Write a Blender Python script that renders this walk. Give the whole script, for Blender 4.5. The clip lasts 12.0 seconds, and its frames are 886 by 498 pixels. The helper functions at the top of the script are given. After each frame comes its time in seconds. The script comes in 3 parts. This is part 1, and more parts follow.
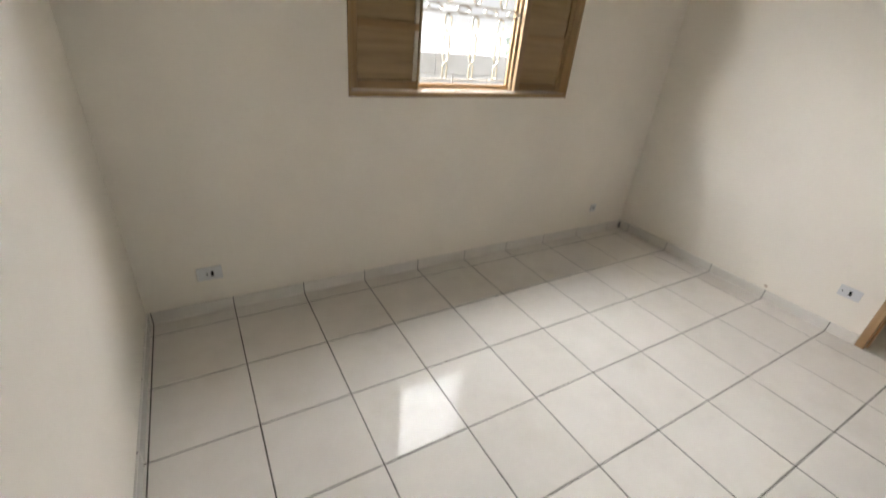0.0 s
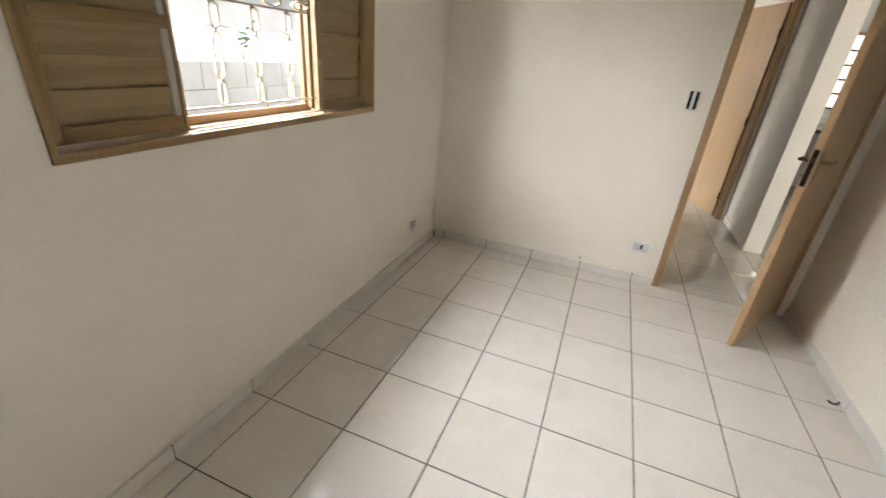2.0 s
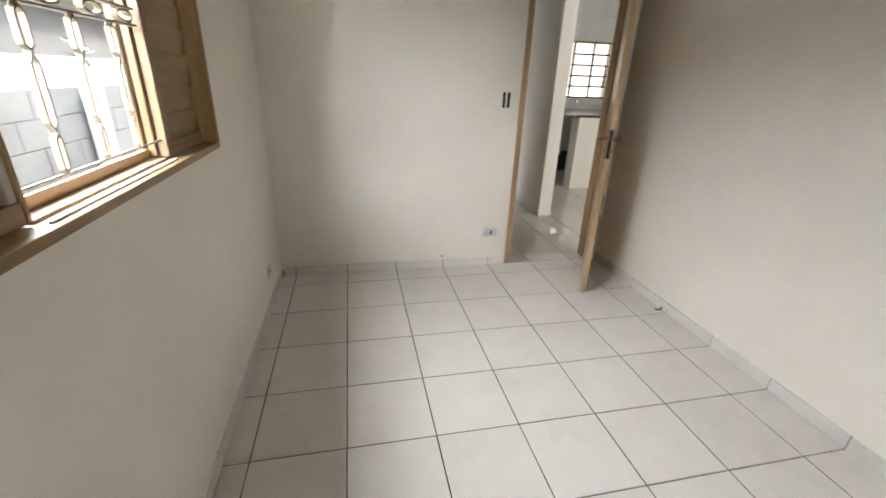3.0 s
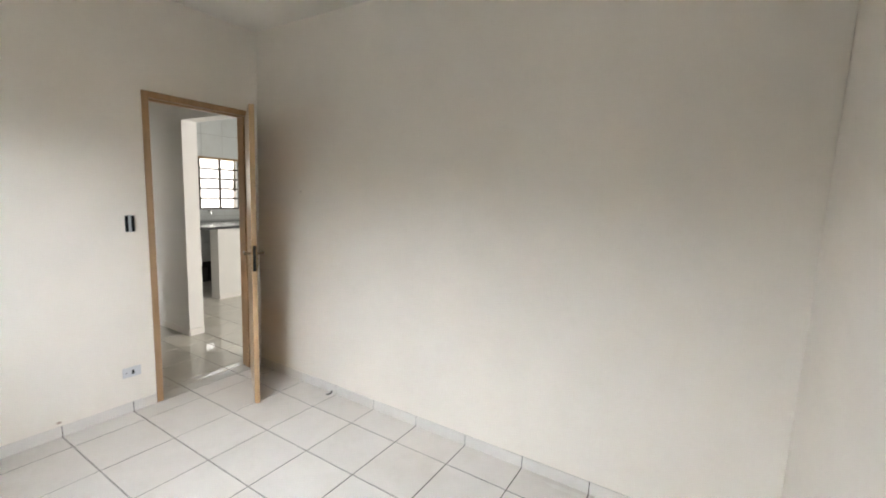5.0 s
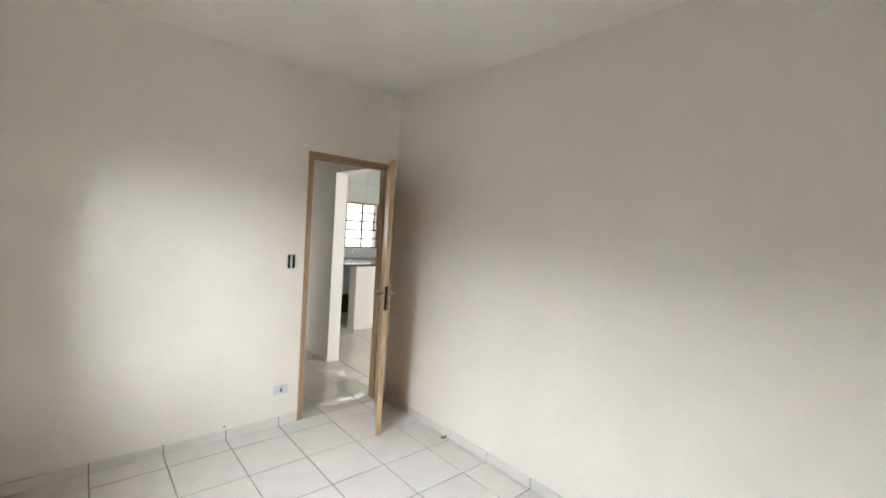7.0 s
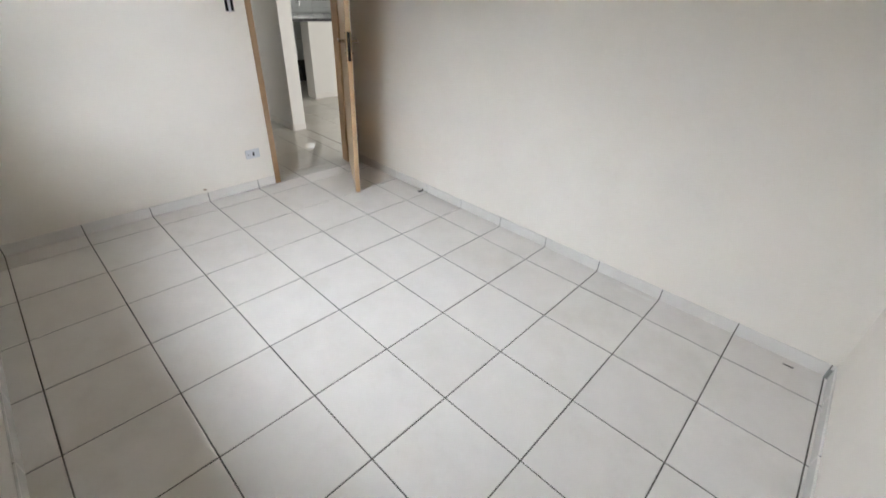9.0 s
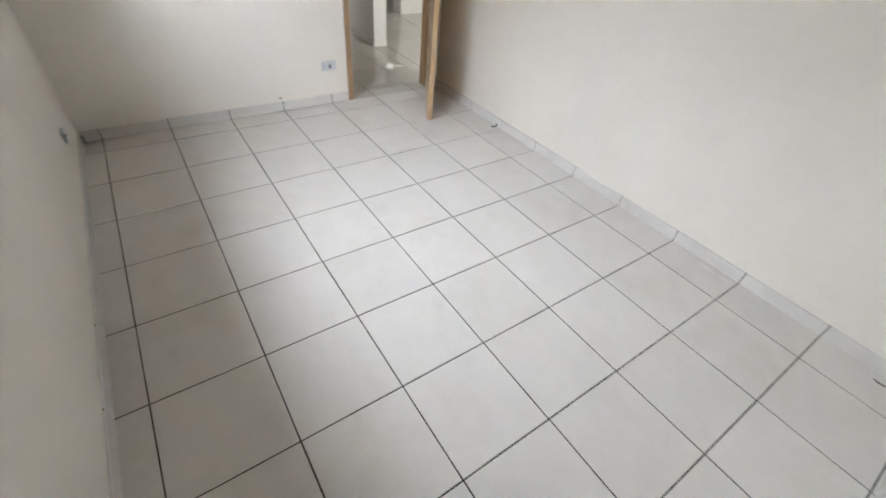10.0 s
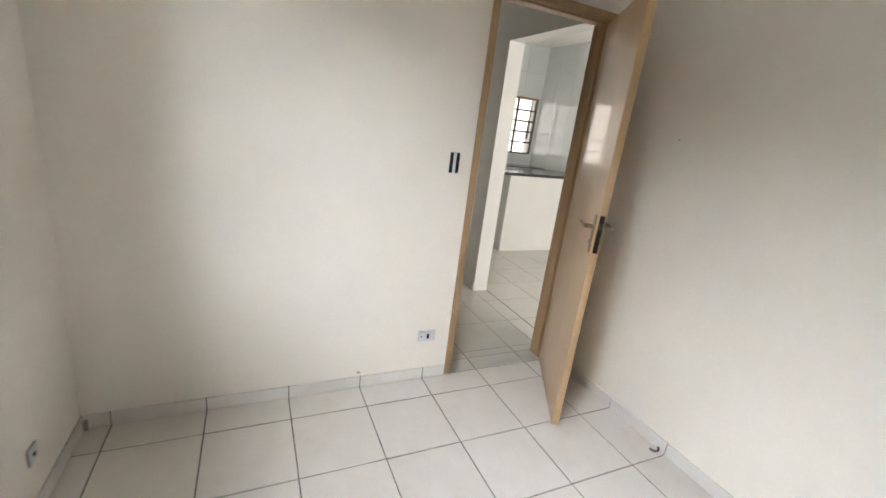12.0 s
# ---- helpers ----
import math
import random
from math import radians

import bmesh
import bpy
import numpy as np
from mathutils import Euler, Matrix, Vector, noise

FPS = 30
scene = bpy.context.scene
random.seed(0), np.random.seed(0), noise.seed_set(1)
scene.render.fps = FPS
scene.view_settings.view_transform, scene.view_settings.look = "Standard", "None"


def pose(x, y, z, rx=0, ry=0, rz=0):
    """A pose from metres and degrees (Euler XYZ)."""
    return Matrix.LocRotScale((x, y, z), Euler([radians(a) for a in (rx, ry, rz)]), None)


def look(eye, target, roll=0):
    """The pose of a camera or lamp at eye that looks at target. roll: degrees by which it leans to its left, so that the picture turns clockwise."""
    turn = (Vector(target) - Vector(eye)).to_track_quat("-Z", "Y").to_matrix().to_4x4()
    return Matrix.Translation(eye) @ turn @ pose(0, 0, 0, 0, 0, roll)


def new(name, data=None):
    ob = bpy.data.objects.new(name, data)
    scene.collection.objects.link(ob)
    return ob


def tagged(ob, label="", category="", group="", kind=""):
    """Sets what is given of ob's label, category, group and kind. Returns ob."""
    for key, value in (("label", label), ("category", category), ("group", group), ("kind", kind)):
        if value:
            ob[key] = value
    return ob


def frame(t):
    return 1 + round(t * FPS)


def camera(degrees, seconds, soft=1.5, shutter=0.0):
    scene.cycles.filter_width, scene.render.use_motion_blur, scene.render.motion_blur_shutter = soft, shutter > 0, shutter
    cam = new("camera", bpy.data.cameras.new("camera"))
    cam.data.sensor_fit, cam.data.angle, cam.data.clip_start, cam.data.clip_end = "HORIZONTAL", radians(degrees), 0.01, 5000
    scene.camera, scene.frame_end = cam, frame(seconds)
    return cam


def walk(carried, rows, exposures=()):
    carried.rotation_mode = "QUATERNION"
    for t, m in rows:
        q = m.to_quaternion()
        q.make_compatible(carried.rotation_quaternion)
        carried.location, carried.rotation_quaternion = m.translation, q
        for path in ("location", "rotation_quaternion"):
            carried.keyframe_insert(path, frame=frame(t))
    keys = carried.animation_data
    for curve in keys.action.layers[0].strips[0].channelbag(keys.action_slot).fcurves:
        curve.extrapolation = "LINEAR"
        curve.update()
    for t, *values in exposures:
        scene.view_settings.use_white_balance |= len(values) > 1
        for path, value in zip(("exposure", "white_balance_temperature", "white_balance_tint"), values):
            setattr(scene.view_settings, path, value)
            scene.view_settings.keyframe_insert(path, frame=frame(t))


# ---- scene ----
cam = camera(93.5, 12.0, 1.6, 0.32)
PATH = [
    (0, (-0.037, -0.166, 1.482), (0.906, 1.326, 0.543), 5.6),
    (0.2, (-0.026, -0.15, 1.458), (0.663, 0.897, 0.633), 6.6),
    (0.5, (0.014, -0.124, 1.423), (1.021, 1.147, 0.253), 8.5),
    (0.7, (0.027, -0.109, 1.427), (0.884, 0.815, 0.613), 8.8),
    (1, (0.044, 0.022, 1.431), (1.478, 1.058, 0.498), 9.1),
    (1.2, (0.03, 0.115, 1.433), (1.229, 0.76, 0.802), 7.7),
    (1.5, (0.022, 0.328, 1.442), (1.75, 0.907, 0.618), 6.5),
    (1.7, (0.055, 0.472, 1.43), (1.379, 0.867, 0.847), 5.5),
    (2, (0.095, 0.767, 1.446), (1.797, 1.385, 0.596), 4.8),
    (2.2, (0.094, 0.928, 1.43), (1.422, 1.309, 0.847), 6.8),
    (2.5, (0.092, 1.189, 1.444), (1.92, 1.244, 0.634), 7.6),
    (2.7, (0.101, 1.265, 1.475), (1.478, 1.156, 0.892), 5.3),
    (3, (0.193, 1.44, 1.444), (1.995, 1.036, 0.676), 2.1),
    (3.3, (0.205, 1.54, 1.461), (1.491, 1.031, 0.879), 3.2),
    (3.5, (0.183, 1.619, 1.462), (1.767, 0.675, 0.686), 4.4),
    (5.5, (-0.041, 1.57, 1.594), (0.929, -0.177, 1.522), 1.9),
    (5.8, (-0.069, 1.576, 1.6), (0.678, 0.278, 1.693), 1.9),
    (6, (-0.079, 1.59, 1.606), (0.961, -0.111, 1.767), 1.9),
    (6.2, (-0.065, 1.601, 1.615), (0.79, 0.374, 1.726), 2.2),
    (6.5, (-0.032, 1.589, 1.632), (1.359, 0.156, 1.747), 1.6),
    (8.5, (0.028, 1.641, 1.483), (1.349, 0.383, 0.663), 3.0),
    (8.8, (0.019, 1.63, 1.461), (0.919, 0.675, 0.734), 3.1),
    (9, (0.025, 1.635, 1.444), (1.165, 0.381, 0.382), 3.3),
    (9.5, (0.041, 1.638, 1.427), (1.138, 0.498, 0.204), 4.4),
    (10, (0.069, 1.574, 1.398), (1.248, 0.64, 0.081), 6.6),
    (10.5, (0.174, 1.552, 1.414), (1.712, 0.824, 0.364), 7.2),
    (10.8, (0.312, 1.519, 1.442), (1.605, 1.036, 0.855), 6.5),
    (11, (0.448, 1.543, 1.456), (2.161, 0.777, 0.764), 6.9),
    (11.3, (0.631, 1.469, 1.466), (1.913, 0.832, 1.019), 4),
    (11.5, (0.804, 1.439, 1.438), (2.54, 0.62, 0.875), 4.6),
    (12, (1.209, 1.304, 1.482), (2.937, 0.473, 0.912), 7.0),
]
walk(cam, [(t, look(eye, target, roll)) for t, eye, target, roll in PATH],
     [(0.0, 1.32, 7300, 12), (0.5, 1.44, 7100, 11), (1.0, 1.39, 7200, 12), (2.0, 1.41, 7400, 12), (3.0, 1.29, 7050, 12), (3.5, 1.30, 6900, 11), (5.5, 1.83, 6800, 11), (6.0, 1.92, 6800, 11), (6.6, 1.86, 6750, 11), (8.5, 1.46, 6550, 11), (9.5, 1.43, 6500, 11), (10.0, 1.47, 6500, 11), (10.5, 1.35, 6650, 13), (11.0, 1.34, 6800, 11), (11.5, 1.70, 6800, 11), (12.0, 1.70, 6750, 11)])

# ---- light of the sky ----
SUN_EL, SUN_AZ = radians(52), radians(200)
world = bpy.data.worlds.new("sky")
scene.world = world
world.use_nodes = True
wn = world.node_tree.nodes
wl = world.node_tree.links
sky = wn.new("ShaderNodeTexSky")
sky.sky_type = "NISHITA"
sky.sun_disc = False
sky.sun_elevation = SUN_EL
sky.sun_rotation = SUN_AZ
sky.air_density = 1.6
sky.dust_density = 4.0
wn["Background"].inputs["Strength"].default_value = 0.05
wl.new(sky.outputs["Color"], wn["Background"].inputs["Color"])
sun = new("sun", bpy.data.lights.new("sun", "SUN"))
sun.data.energy = 1.0
sun.data.angle = radians(12)
sun.data.color = (1.0, 0.95, 0.88)
sun.matrix_world = look((0, 0, 0), (-math.sin(SUN_AZ) * math.cos(SUN_EL), -math.cos(SUN_AZ) * math.cos(SUN_EL), -math.sin(SUN_EL)))


def daylight_lamp(name, x, y, z, w, h, facing, energy, color=(0.93, 0.96, 1.0)):
    """An area lamp that stands in for daylight, in or beyond an opening."""
    ob = new(name, bpy.data.lights.new(name, "AREA"))
    ob.data.shape, ob.data.size, ob.data.size_y = "RECTANGLE", w, h
    ob.data.energy, ob.data.color = energy, color
    ob.matrix_world = look((x, y, z), (x + facing[0], y + facing[1], z + facing[2]))
    return ob


# large lamp hung out in the yard in place of the sky's light
daylight_lamp("daylight_lamp", 1.395, 4.0, 3.95, 14.0, 2.7, (0, -1.0, -0.35), 2450, (0.815, 0.90, 1.0))
# lamp added in the unseen north-west to brighten the east wall
daylight_lamp("west_fill_lamp", -4.8, 5.9, 4.0, 4.4, 2.6, (1, -0.6, -0.36), 225, (0.83, 0.90, 1.0))
daylight_lamp("kitchen_light", 7.30, -2.025, 1.60, 1.73, 0.85, (-1, 0, -0.05), 5.0, (1.0, 0.98, 0.94))
daylight_lamp("living_light", 0.50, -1.95, 1.25, 1.3, 1.9, (1, 0, -0.05), 27, (0.97, 0.98, 0.97))
daylight_lamp("far_room_light", 6.95, 2.40, 1.65, 1.2, 1.0, (0, -1, -0.3), 7, (1.0, 0.97, 0.92))


# ---- materials ----
def material(name, base, rough=0.5, metal=0.0, coat=0.0, spec=0.5):
    m = bpy.data.materials.new(name)
    m.use_nodes = True
    b = m.node_tree.nodes["Principled BSDF"]
    b.inputs["Base Color"].default_value = (*base, 1)
    b.inputs["Roughness"].default_value = rough
    b.inputs["Metallic"].default_value = metal
    b.inputs["Coat Weight"].default_value = coat
    b.inputs["Specular IOR Level"].default_value = spec
    return m, m.node_tree.nodes, m.node_tree.links, b


def coords(nodes, links, scale=(1, 1, 1), kind="Object"):
    tc = nodes.new("ShaderNodeTexCoord")
    mp = nodes.new("ShaderNodeMapping")
    mp.inputs["Scale"].default_value = scale
    links.new(tc.outputs[kind], mp.inputs["Vector"])
    return mp.outputs["Vector"]


def position(nodes, links, scale=(1, 1, 1)):
    ge = nodes.new("ShaderNodeNewGeometry")
    mp = nodes.new("ShaderNodeMapping")
    mp.inputs["Scale"].default_value = scale
    links.new(ge.outputs["Position"], mp.inputs["Vector"])
    return mp.outputs["Vector"]


def noise_tex(nodes, links, vec, scale, detail=4.0, rough=0.55):
    n = nodes.new("ShaderNodeTexNoise")
    n.inputs["Scale"].default_value = scale
    n.inputs["Detail"].default_value = detail
    n.inputs["Roughness"].default_value = rough
    links.new(vec, n.inputs["Vector"])
    return n.outputs["Fac"]


def ramp(nodes, links, fac, stops):
    r = nodes.new("ShaderNodeValToRGB")
    r.color_ramp.elements[0].position, r.color_ramp.elements[0].color = stops[0][0], (*stops[0][1], 1)
    r.color_ramp.elements[1].position, r.color_ramp.elements[1].color = stops[-1][0], (*stops[-1][1], 1)
    for p, c in stops[1:-1]:
        e = r.color_ramp.elements.new(p)
        e.color = (*c, 1)
    links.new(fac, r.inputs["Fac"])
    return r.outputs["Color"]


def bump(nodes, links, height, strength, distance, bsdf, after=None):
    bp = nodes.new("ShaderNodeBump")
    bp.inputs["Strength"].default_value = strength
    bp.inputs["Distance"].default_value = distance
    links.new(height, bp.inputs["Height"])
    if after is not None:
        links.new(after, bp.inputs["Normal"])
    links.new(bp.outputs["Normal"], bsdf.inputs["Normal"])
    return bp.outputs["Normal"]


def blend(nodes, links, fac, a, b, mode="MIX"):
    mx = nodes.new("ShaderNodeMix")
    mx.data_type, mx.blend_type = "RGBA", mode
    for s, v in ((0, fac), (6, a), (7, b)):
        if isinstance(v, (int, float)):
            mx.inputs[s].default_value = v
        elif isinstance(v, tuple):
            mx.inputs[s].default_value = (*v, 1)
        else:
            links.new(v, mx.inputs[s])
    return mx.outputs[2]


def plaster(name, base, rough=0.65, wear=0.05):
    m, n, l, b = material(name, base, rough)
    v = position(n, l)
    dark = tuple(c * (1 - wear) for c in base)
    light = tuple(min(1, c * (1 + wear * 0.4)) for c in base)
    big = noise_tex(n, l, v, 1.3, 5)
    col = ramp(n, l, big, [(0.32, dark), (0.68, light)])
    stain = noise_tex(n, l, v, 9.0, 3)
    col2 = blend(n, l, ramp(n, l, stain, [(0.60, (0, 0, 0)), (0.80, (0.35, 0.35, 0.35))]), col, tuple(c * 0.94 for c in base))
    l.new(col2, b.inputs["Base Color"])
    wavy = bump(n, l, noise_tex(n, l, v, 4.0, 3), 0.10, 0.03, b)
    bump(n, l, noise_tex(n, l, v, 170.0, 3), 0.10, 0.002, b, wavy)
    return m


def ceramic(name, base, rough=0.10, mottle=0.04, gloss=0.09):
    m, n, l, b = material(name, base, rough)
    oi = n.new("ShaderNodeObjectInfo")
    v = position(n, l)
    col = ramp(n, l, noise_tex(n, l, v, 7.0, 6, 0.6), [(0.35, tuple(c * (1 - mottle) for c in base)), (0.65, base)])
    tone = ramp(n, l, oi.outputs["Random"], [(0.0, (0.955, 0.955, 0.95)), (1.0, (1.0, 1.0, 1.0))])
    col = blend(n, l, 1.0, col, tone, "MULTIPLY")
    grime = ramp(n, l, noise_tex(n, l, v, 2.3, 7, 0.65), [(0.5, (1, 1, 1)), (0.78, (0.90, 0.89, 0.86))])
    col = blend(n, l, 1.0, col, grime, "MULTIPLY")
    l.new(col, b.inputs["Base Color"])
    rr = n.new("ShaderNodeMapRange")
    rr.inputs["To Min"].default_value = rough * 0.75
    rr.inputs["To Max"].default_value = rough * 1.7
    l.new(noise_tex(n, l, v, 5.0, 5), rr.inputs["Value"])
    l.new(rr.outputs["Result"], b.inputs["Roughness"])
    b.inputs["Specular IOR Level"].default_value = gloss
    bump(n, l, noise_tex(n, l, v, 14.0, 2), 0.05, 0.006, b)
    return m


def wood(name, base, dark, rough=0.35, along=2, grain=1.0, coat=0.0):
    m, n, l, b = material(name, base, rough, coat=coat)
    sc = [22.0, 22.0, 22.0]
    sc[along] = 1.3
    v = coords(n, l, tuple(sc))
    f = noise_tex(n, l, v, 1.6, 6, 0.6)
    col = ramp(n, l, f, [(0.35, dark), (0.62, base)])
    pv = position(n, l)
    col = blend(n, l, 1.0, col, ramp(n, l, noise_tex(n, l, pv, 3.0, 4), [(0.3, (0.90, 0.89, 0.87)), (0.7, (1, 1, 1))]), "MULTIPLY")
    l.new(col, b.inputs["Base Color"])
    bump(n, l, f, 0.10 * grain, 0.003, b)
    return m


WALL = plaster("wall_paint", (0.905, 0.858, 0.785))
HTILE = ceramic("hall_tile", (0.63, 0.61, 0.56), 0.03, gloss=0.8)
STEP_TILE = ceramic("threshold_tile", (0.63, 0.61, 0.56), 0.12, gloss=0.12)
HALL = plaster("hall_paint", (0.76, 0.745, 0.715))
CEIL = plaster("ceiling_paint", (0.90, 0.868, 0.81), 0.75)
TILE = ceramic("floor_tile", (0.79, 0.75, 0.71), 0.045, 0.04, 0.09)
SKIRT = ceramic("skirting_tile", (0.82, 0.79, 0.75), 0.14)
WTILE = ceramic("wall_tile", (0.66, 0.69, 0.69), 0.09, 0.03, 0.5)
GROUT, _n, _l, _b = material("grout", (0.13, 0.115, 0.10), 0.9)
_v = position(_n, _l)
_l.new(ramp(_n, _l, noise_tex(_n, _l, _v, 5.0, 6, 0.7), [(0.38, (0.028, 0.024, 0.02)), (0.64, (0.19, 0.17, 0.15))]), _b.inputs["Base Color"])
WGROUT, _n, _l, _b = material("wall_grout", (0.32, 0.32, 0.31), 0.9)
HGROUT, _n, _l, _b = material("hall_grout", (0.20, 0.185, 0.16), 0.9)
DOORW = wood("door_varnish", (0.60, 0.405, 0.235), (0.56, 0.37, 0.205), 0.28, 2, 0.25, 0.3)
FRAMEW = wood("frame_varnish", (0.48, 0.315, 0.18), (0.41, 0.26, 0.14), 0.35, 2)
WINW = wood("window_wood", (0.38, 0.25, 0.12), (0.27, 0.165, 0.075), 0.38, 2)
WINH = wood("window_wood_across", (0.38, 0.25, 0.12), (0.27, 0.165, 0.075), 0.38, 0)
# window wood beside the opening, its daylit tone put into the colour
PALEW = wood("worn_wood_daylit_tone", (0.34, 0.235, 0.145), (0.27, 0.18, 0.10), 0.4, 2)
ORANGEW = wood("orange_varnish", (0.42, 0.26, 0.125), (0.33, 0.195, 0.085), 0.4, 0)
# white stands for daylight on the panel's inner edge, not for paint
LEAKW = wood("leaked_light_white", (0.66, 0.62, 0.57), (0.55, 0.49, 0.42), 0.4, 2)
SLATW = wood("slat_wood", (0.37, 0.26, 0.14), (0.28, 0.19, 0.095), 0.5, 0)
PLASTIC, _n, _l, _b = material("white_plastic", (0.66, 0.67, 0.685), 0.3)
BLACKP, _n, _l, _b = material("black_plastic", (0.008, 0.008, 0.008), 0.7, spec=0.15)
BRASS, _n, _l, _b = material("aged_brass", (0.30, 0.235, 0.16), 0.3, 1.0)
_l.new(ramp(_n, _l, noise_tex(_n, _l, position(_n, _l), 60, 4), [(0.35, (0.16, 0.12, 0.08)), (0.65, (0.36, 0.29, 0.20))]), _b.inputs["Base Color"])
DARKIRON, _n, _l, _b = material("dark_metal", (0.05, 0.045, 0.04), 0.45, 0.6)
GRILLE, _n, _l, _b = material("cream_enamel", (0.72, 0.66, 0.54), 0.35)
_l.new(ramp(_n, _l, noise_tex(_n, _l, position(_n, _l), 25, 4), [(0.3, (0.22, 0.185, 0.135)), (0.6, (0.33, 0.29, 0.22))]), _b.inputs["Base Color"])
TRACKHI, _n, _l, _b = material("track_highlight_white", (0.80, 0.79, 0.78), 0.3)
GLASS, _n, _l, _b = material("window_glass", (1, 1, 1), 0.02)
_b.inputs["Transmission Weight"].default_value = 1.0
_b.inputs["IOR"].default_value = 1.45
GRANITE, _n, _l, _b = material("dark_granite", (0.03, 0.03, 0.032), 0.12)
_l.new(ramp(_n, _l, noise_tex(_n, _l, position(_n, _l), 160, 3), [(0.4, (0.012, 0.012, 0.014)), (0.66, (0.10, 0.10, 0.105))]), _b.inputs["Base Color"])
# white walls, with dim bluish daylight put into the base colour
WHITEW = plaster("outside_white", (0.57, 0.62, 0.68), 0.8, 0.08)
CONC = plaster("outside_concrete", (0.25, 0.25, 0.25), 0.9, 0.25)
GROUND = plaster("yard_cement", (0.50, 0.45, 0.38), 0.9, 0.2)
LEAF, _n, _l, _b = material("leaf_green", (0.05, 0.10, 0.03), 0.5)
CHROME, _n, _l, _b = material("chrome", (0.6, 0.6, 0.6), 0.15, 1.0)
WIRE, _n, _l, _b = material("cable_black", (0.02, 0.018, 0.016), 0.5)


# ---- building blocks ----
def box_bm(x0, x1, y0, y1, z0, z1, bevel=0.0, bm=None):
    """A block between two corners, with its edges eased by bevel."""
    bm = bm or bmesh.new()
    made = bmesh.ops.create_cube(bm, size=1.0)["verts"]
    for v in made:
        v.co = Vector(((x0 + x1) / 2 + v.co.x * (x1 - x0), (y0 + y1) / 2 + v.co.y * (y1 - y0), (z0 + z1) / 2 + v.co.z * (z1 - z0)))
    if bevel > 0:
        edges = list({e for v in made for e in v.link_edges})
        bmesh.ops.bevel(bm, geom=edges, offset=bevel, segments=1, affect="EDGES")
    return bm


def cyl_bm(r, a, b, seg=16, r2=None, bm=None):
    """A rod from a to b."""
    bm = bm or bmesh.new()
    a, b = Vector(a), Vector(b)
    turn = (b - a).to_track_quat("Z", "Y").to_matrix().to_4x4()
    bmesh.ops.create_cone(bm, cap_ends=True, segments=seg, radius1=r, radius2=r if r2 is None else r2, depth=(b - a).length, matrix=Matrix.Translation((a + b) / 2) @ turn)
    return bm


def sweep_bm(points, w, t, side, bm=None):
    """A flat strip of width w and thickness t along the points; side: the way in which its width lies."""
    bm = bm or bmesh.new()
    pts = [Vector(p) for p in points]
    side = Vector(side).normalized()
    rings = []
    for i, p in enumerate(pts):
        d = (pts[min(i + 1, len(pts) - 1)] - pts[max(i - 1, 0)]).normalized()
        nrm = d.cross(side).normalized()
        rings.append([bm.verts.new(p + side * w / 2 * s1 + nrm * t / 2 * s2) for s1, s2 in ((-1, -1), (1, -1), (1, 1), (-1, 1))])
    for a, b in zip(rings, rings[1:]):
        for k in range(4):
            bm.faces.new((a[k], a[(k + 1) % 4], b[(k + 1) % 4], b[k]))
    bm.faces.new(rings[0][::-1])
    bm.faces.new(rings[-1])
    bmesh.ops.recalc_face_normals(bm, faces=bm.faces)
    return bm


def mesh_of(name, bm, mat):
    me = bpy.data.meshes.new(name)
    bm.to_mesh(me)
    bm.free()
    me.materials.append(mat)
    return me


def part(name, bm, mat, parent=None, label=""):
    ob = new(name, mesh_of(name, bm, mat))
    if parent is not None:
        ob.parent = parent
    return tagged(ob, label)


def base(name, m, label, category, group="", kind=""):
    """An empty at a thing's base, to hold its parts."""
    ob = new(name)
    ob.matrix_world = m
    ob.empty_display_size = 0.05
    return tagged(ob, label, category, group, kind)


def structure(name, bm, mat, label, category=""):
    return tagged(part(name, bm, mat), label, category, "", "structure")


# ---- the plan ----
S = 0.38                       # pitch of the floor tiles
WX, EX = -0.40, 3.215          # bedroom, west and east
SY, NY = -0.61, 2.005          # bedroom, south and north
CZ = 2.80                      # ceiling
EX2 = 3.345                    # hall side of the bedroom's east wall
HX = 5.31                      # end wall of the hall
PX = 4.42                      # corner where the hall opens to the kitchen
KY0, KX = -2.95, 7.10          # kitchen, south and east
LX = 0.6                       # living side, west
R3X = 8.4
DY0, DY1, DZ = -0.56, 0.232, 2.173   # bedroom door frame
W0, W1, WZ0, WZ1 = 0.678, 2.192, 1.125, 2.22   # bedroom window
HN = 0.95                      # hall's north wall

# walls of the bedroom
structure("wall_west", box_bm(WX - 0.14, WX, SY - 0.14, NY + 0.14, -0.1, CZ), WALL, "off-white painted plaster wall", "wall")
structure("wall_south", box_bm(WX, EX2, SY - 0.145, SY, -0.1, CZ), WALL, "off-white painted plaster wall behind the door", "wall")
bm = box_bm(WX, W0, NY, NY + 0.14, -0.1, CZ)
box_bm(W1, EX2, NY, NY + 0.14, -0.1, CZ, bm=bm)
box_bm(W0, W1, NY, NY + 0.14, -0.1, WZ0, bm=bm)
box_bm(W0, W1, NY, NY + 0.14, WZ1, CZ, bm=bm)
structure("wall_north", bm, WALL, "off-white painted plaster wall with the window opening", "wall")
bm = box_bm(EX, EX2, DY1, NY, -0.1, CZ)
box_bm(EX, EX2, SY, DY0, -0.1, CZ, bm=bm)
box_bm(EX, EX2, DY0, DY1, DZ, CZ, bm=bm)
structure("wall_east", bm, WALL, "off-white painted plaster wall with the door opening", "wall")

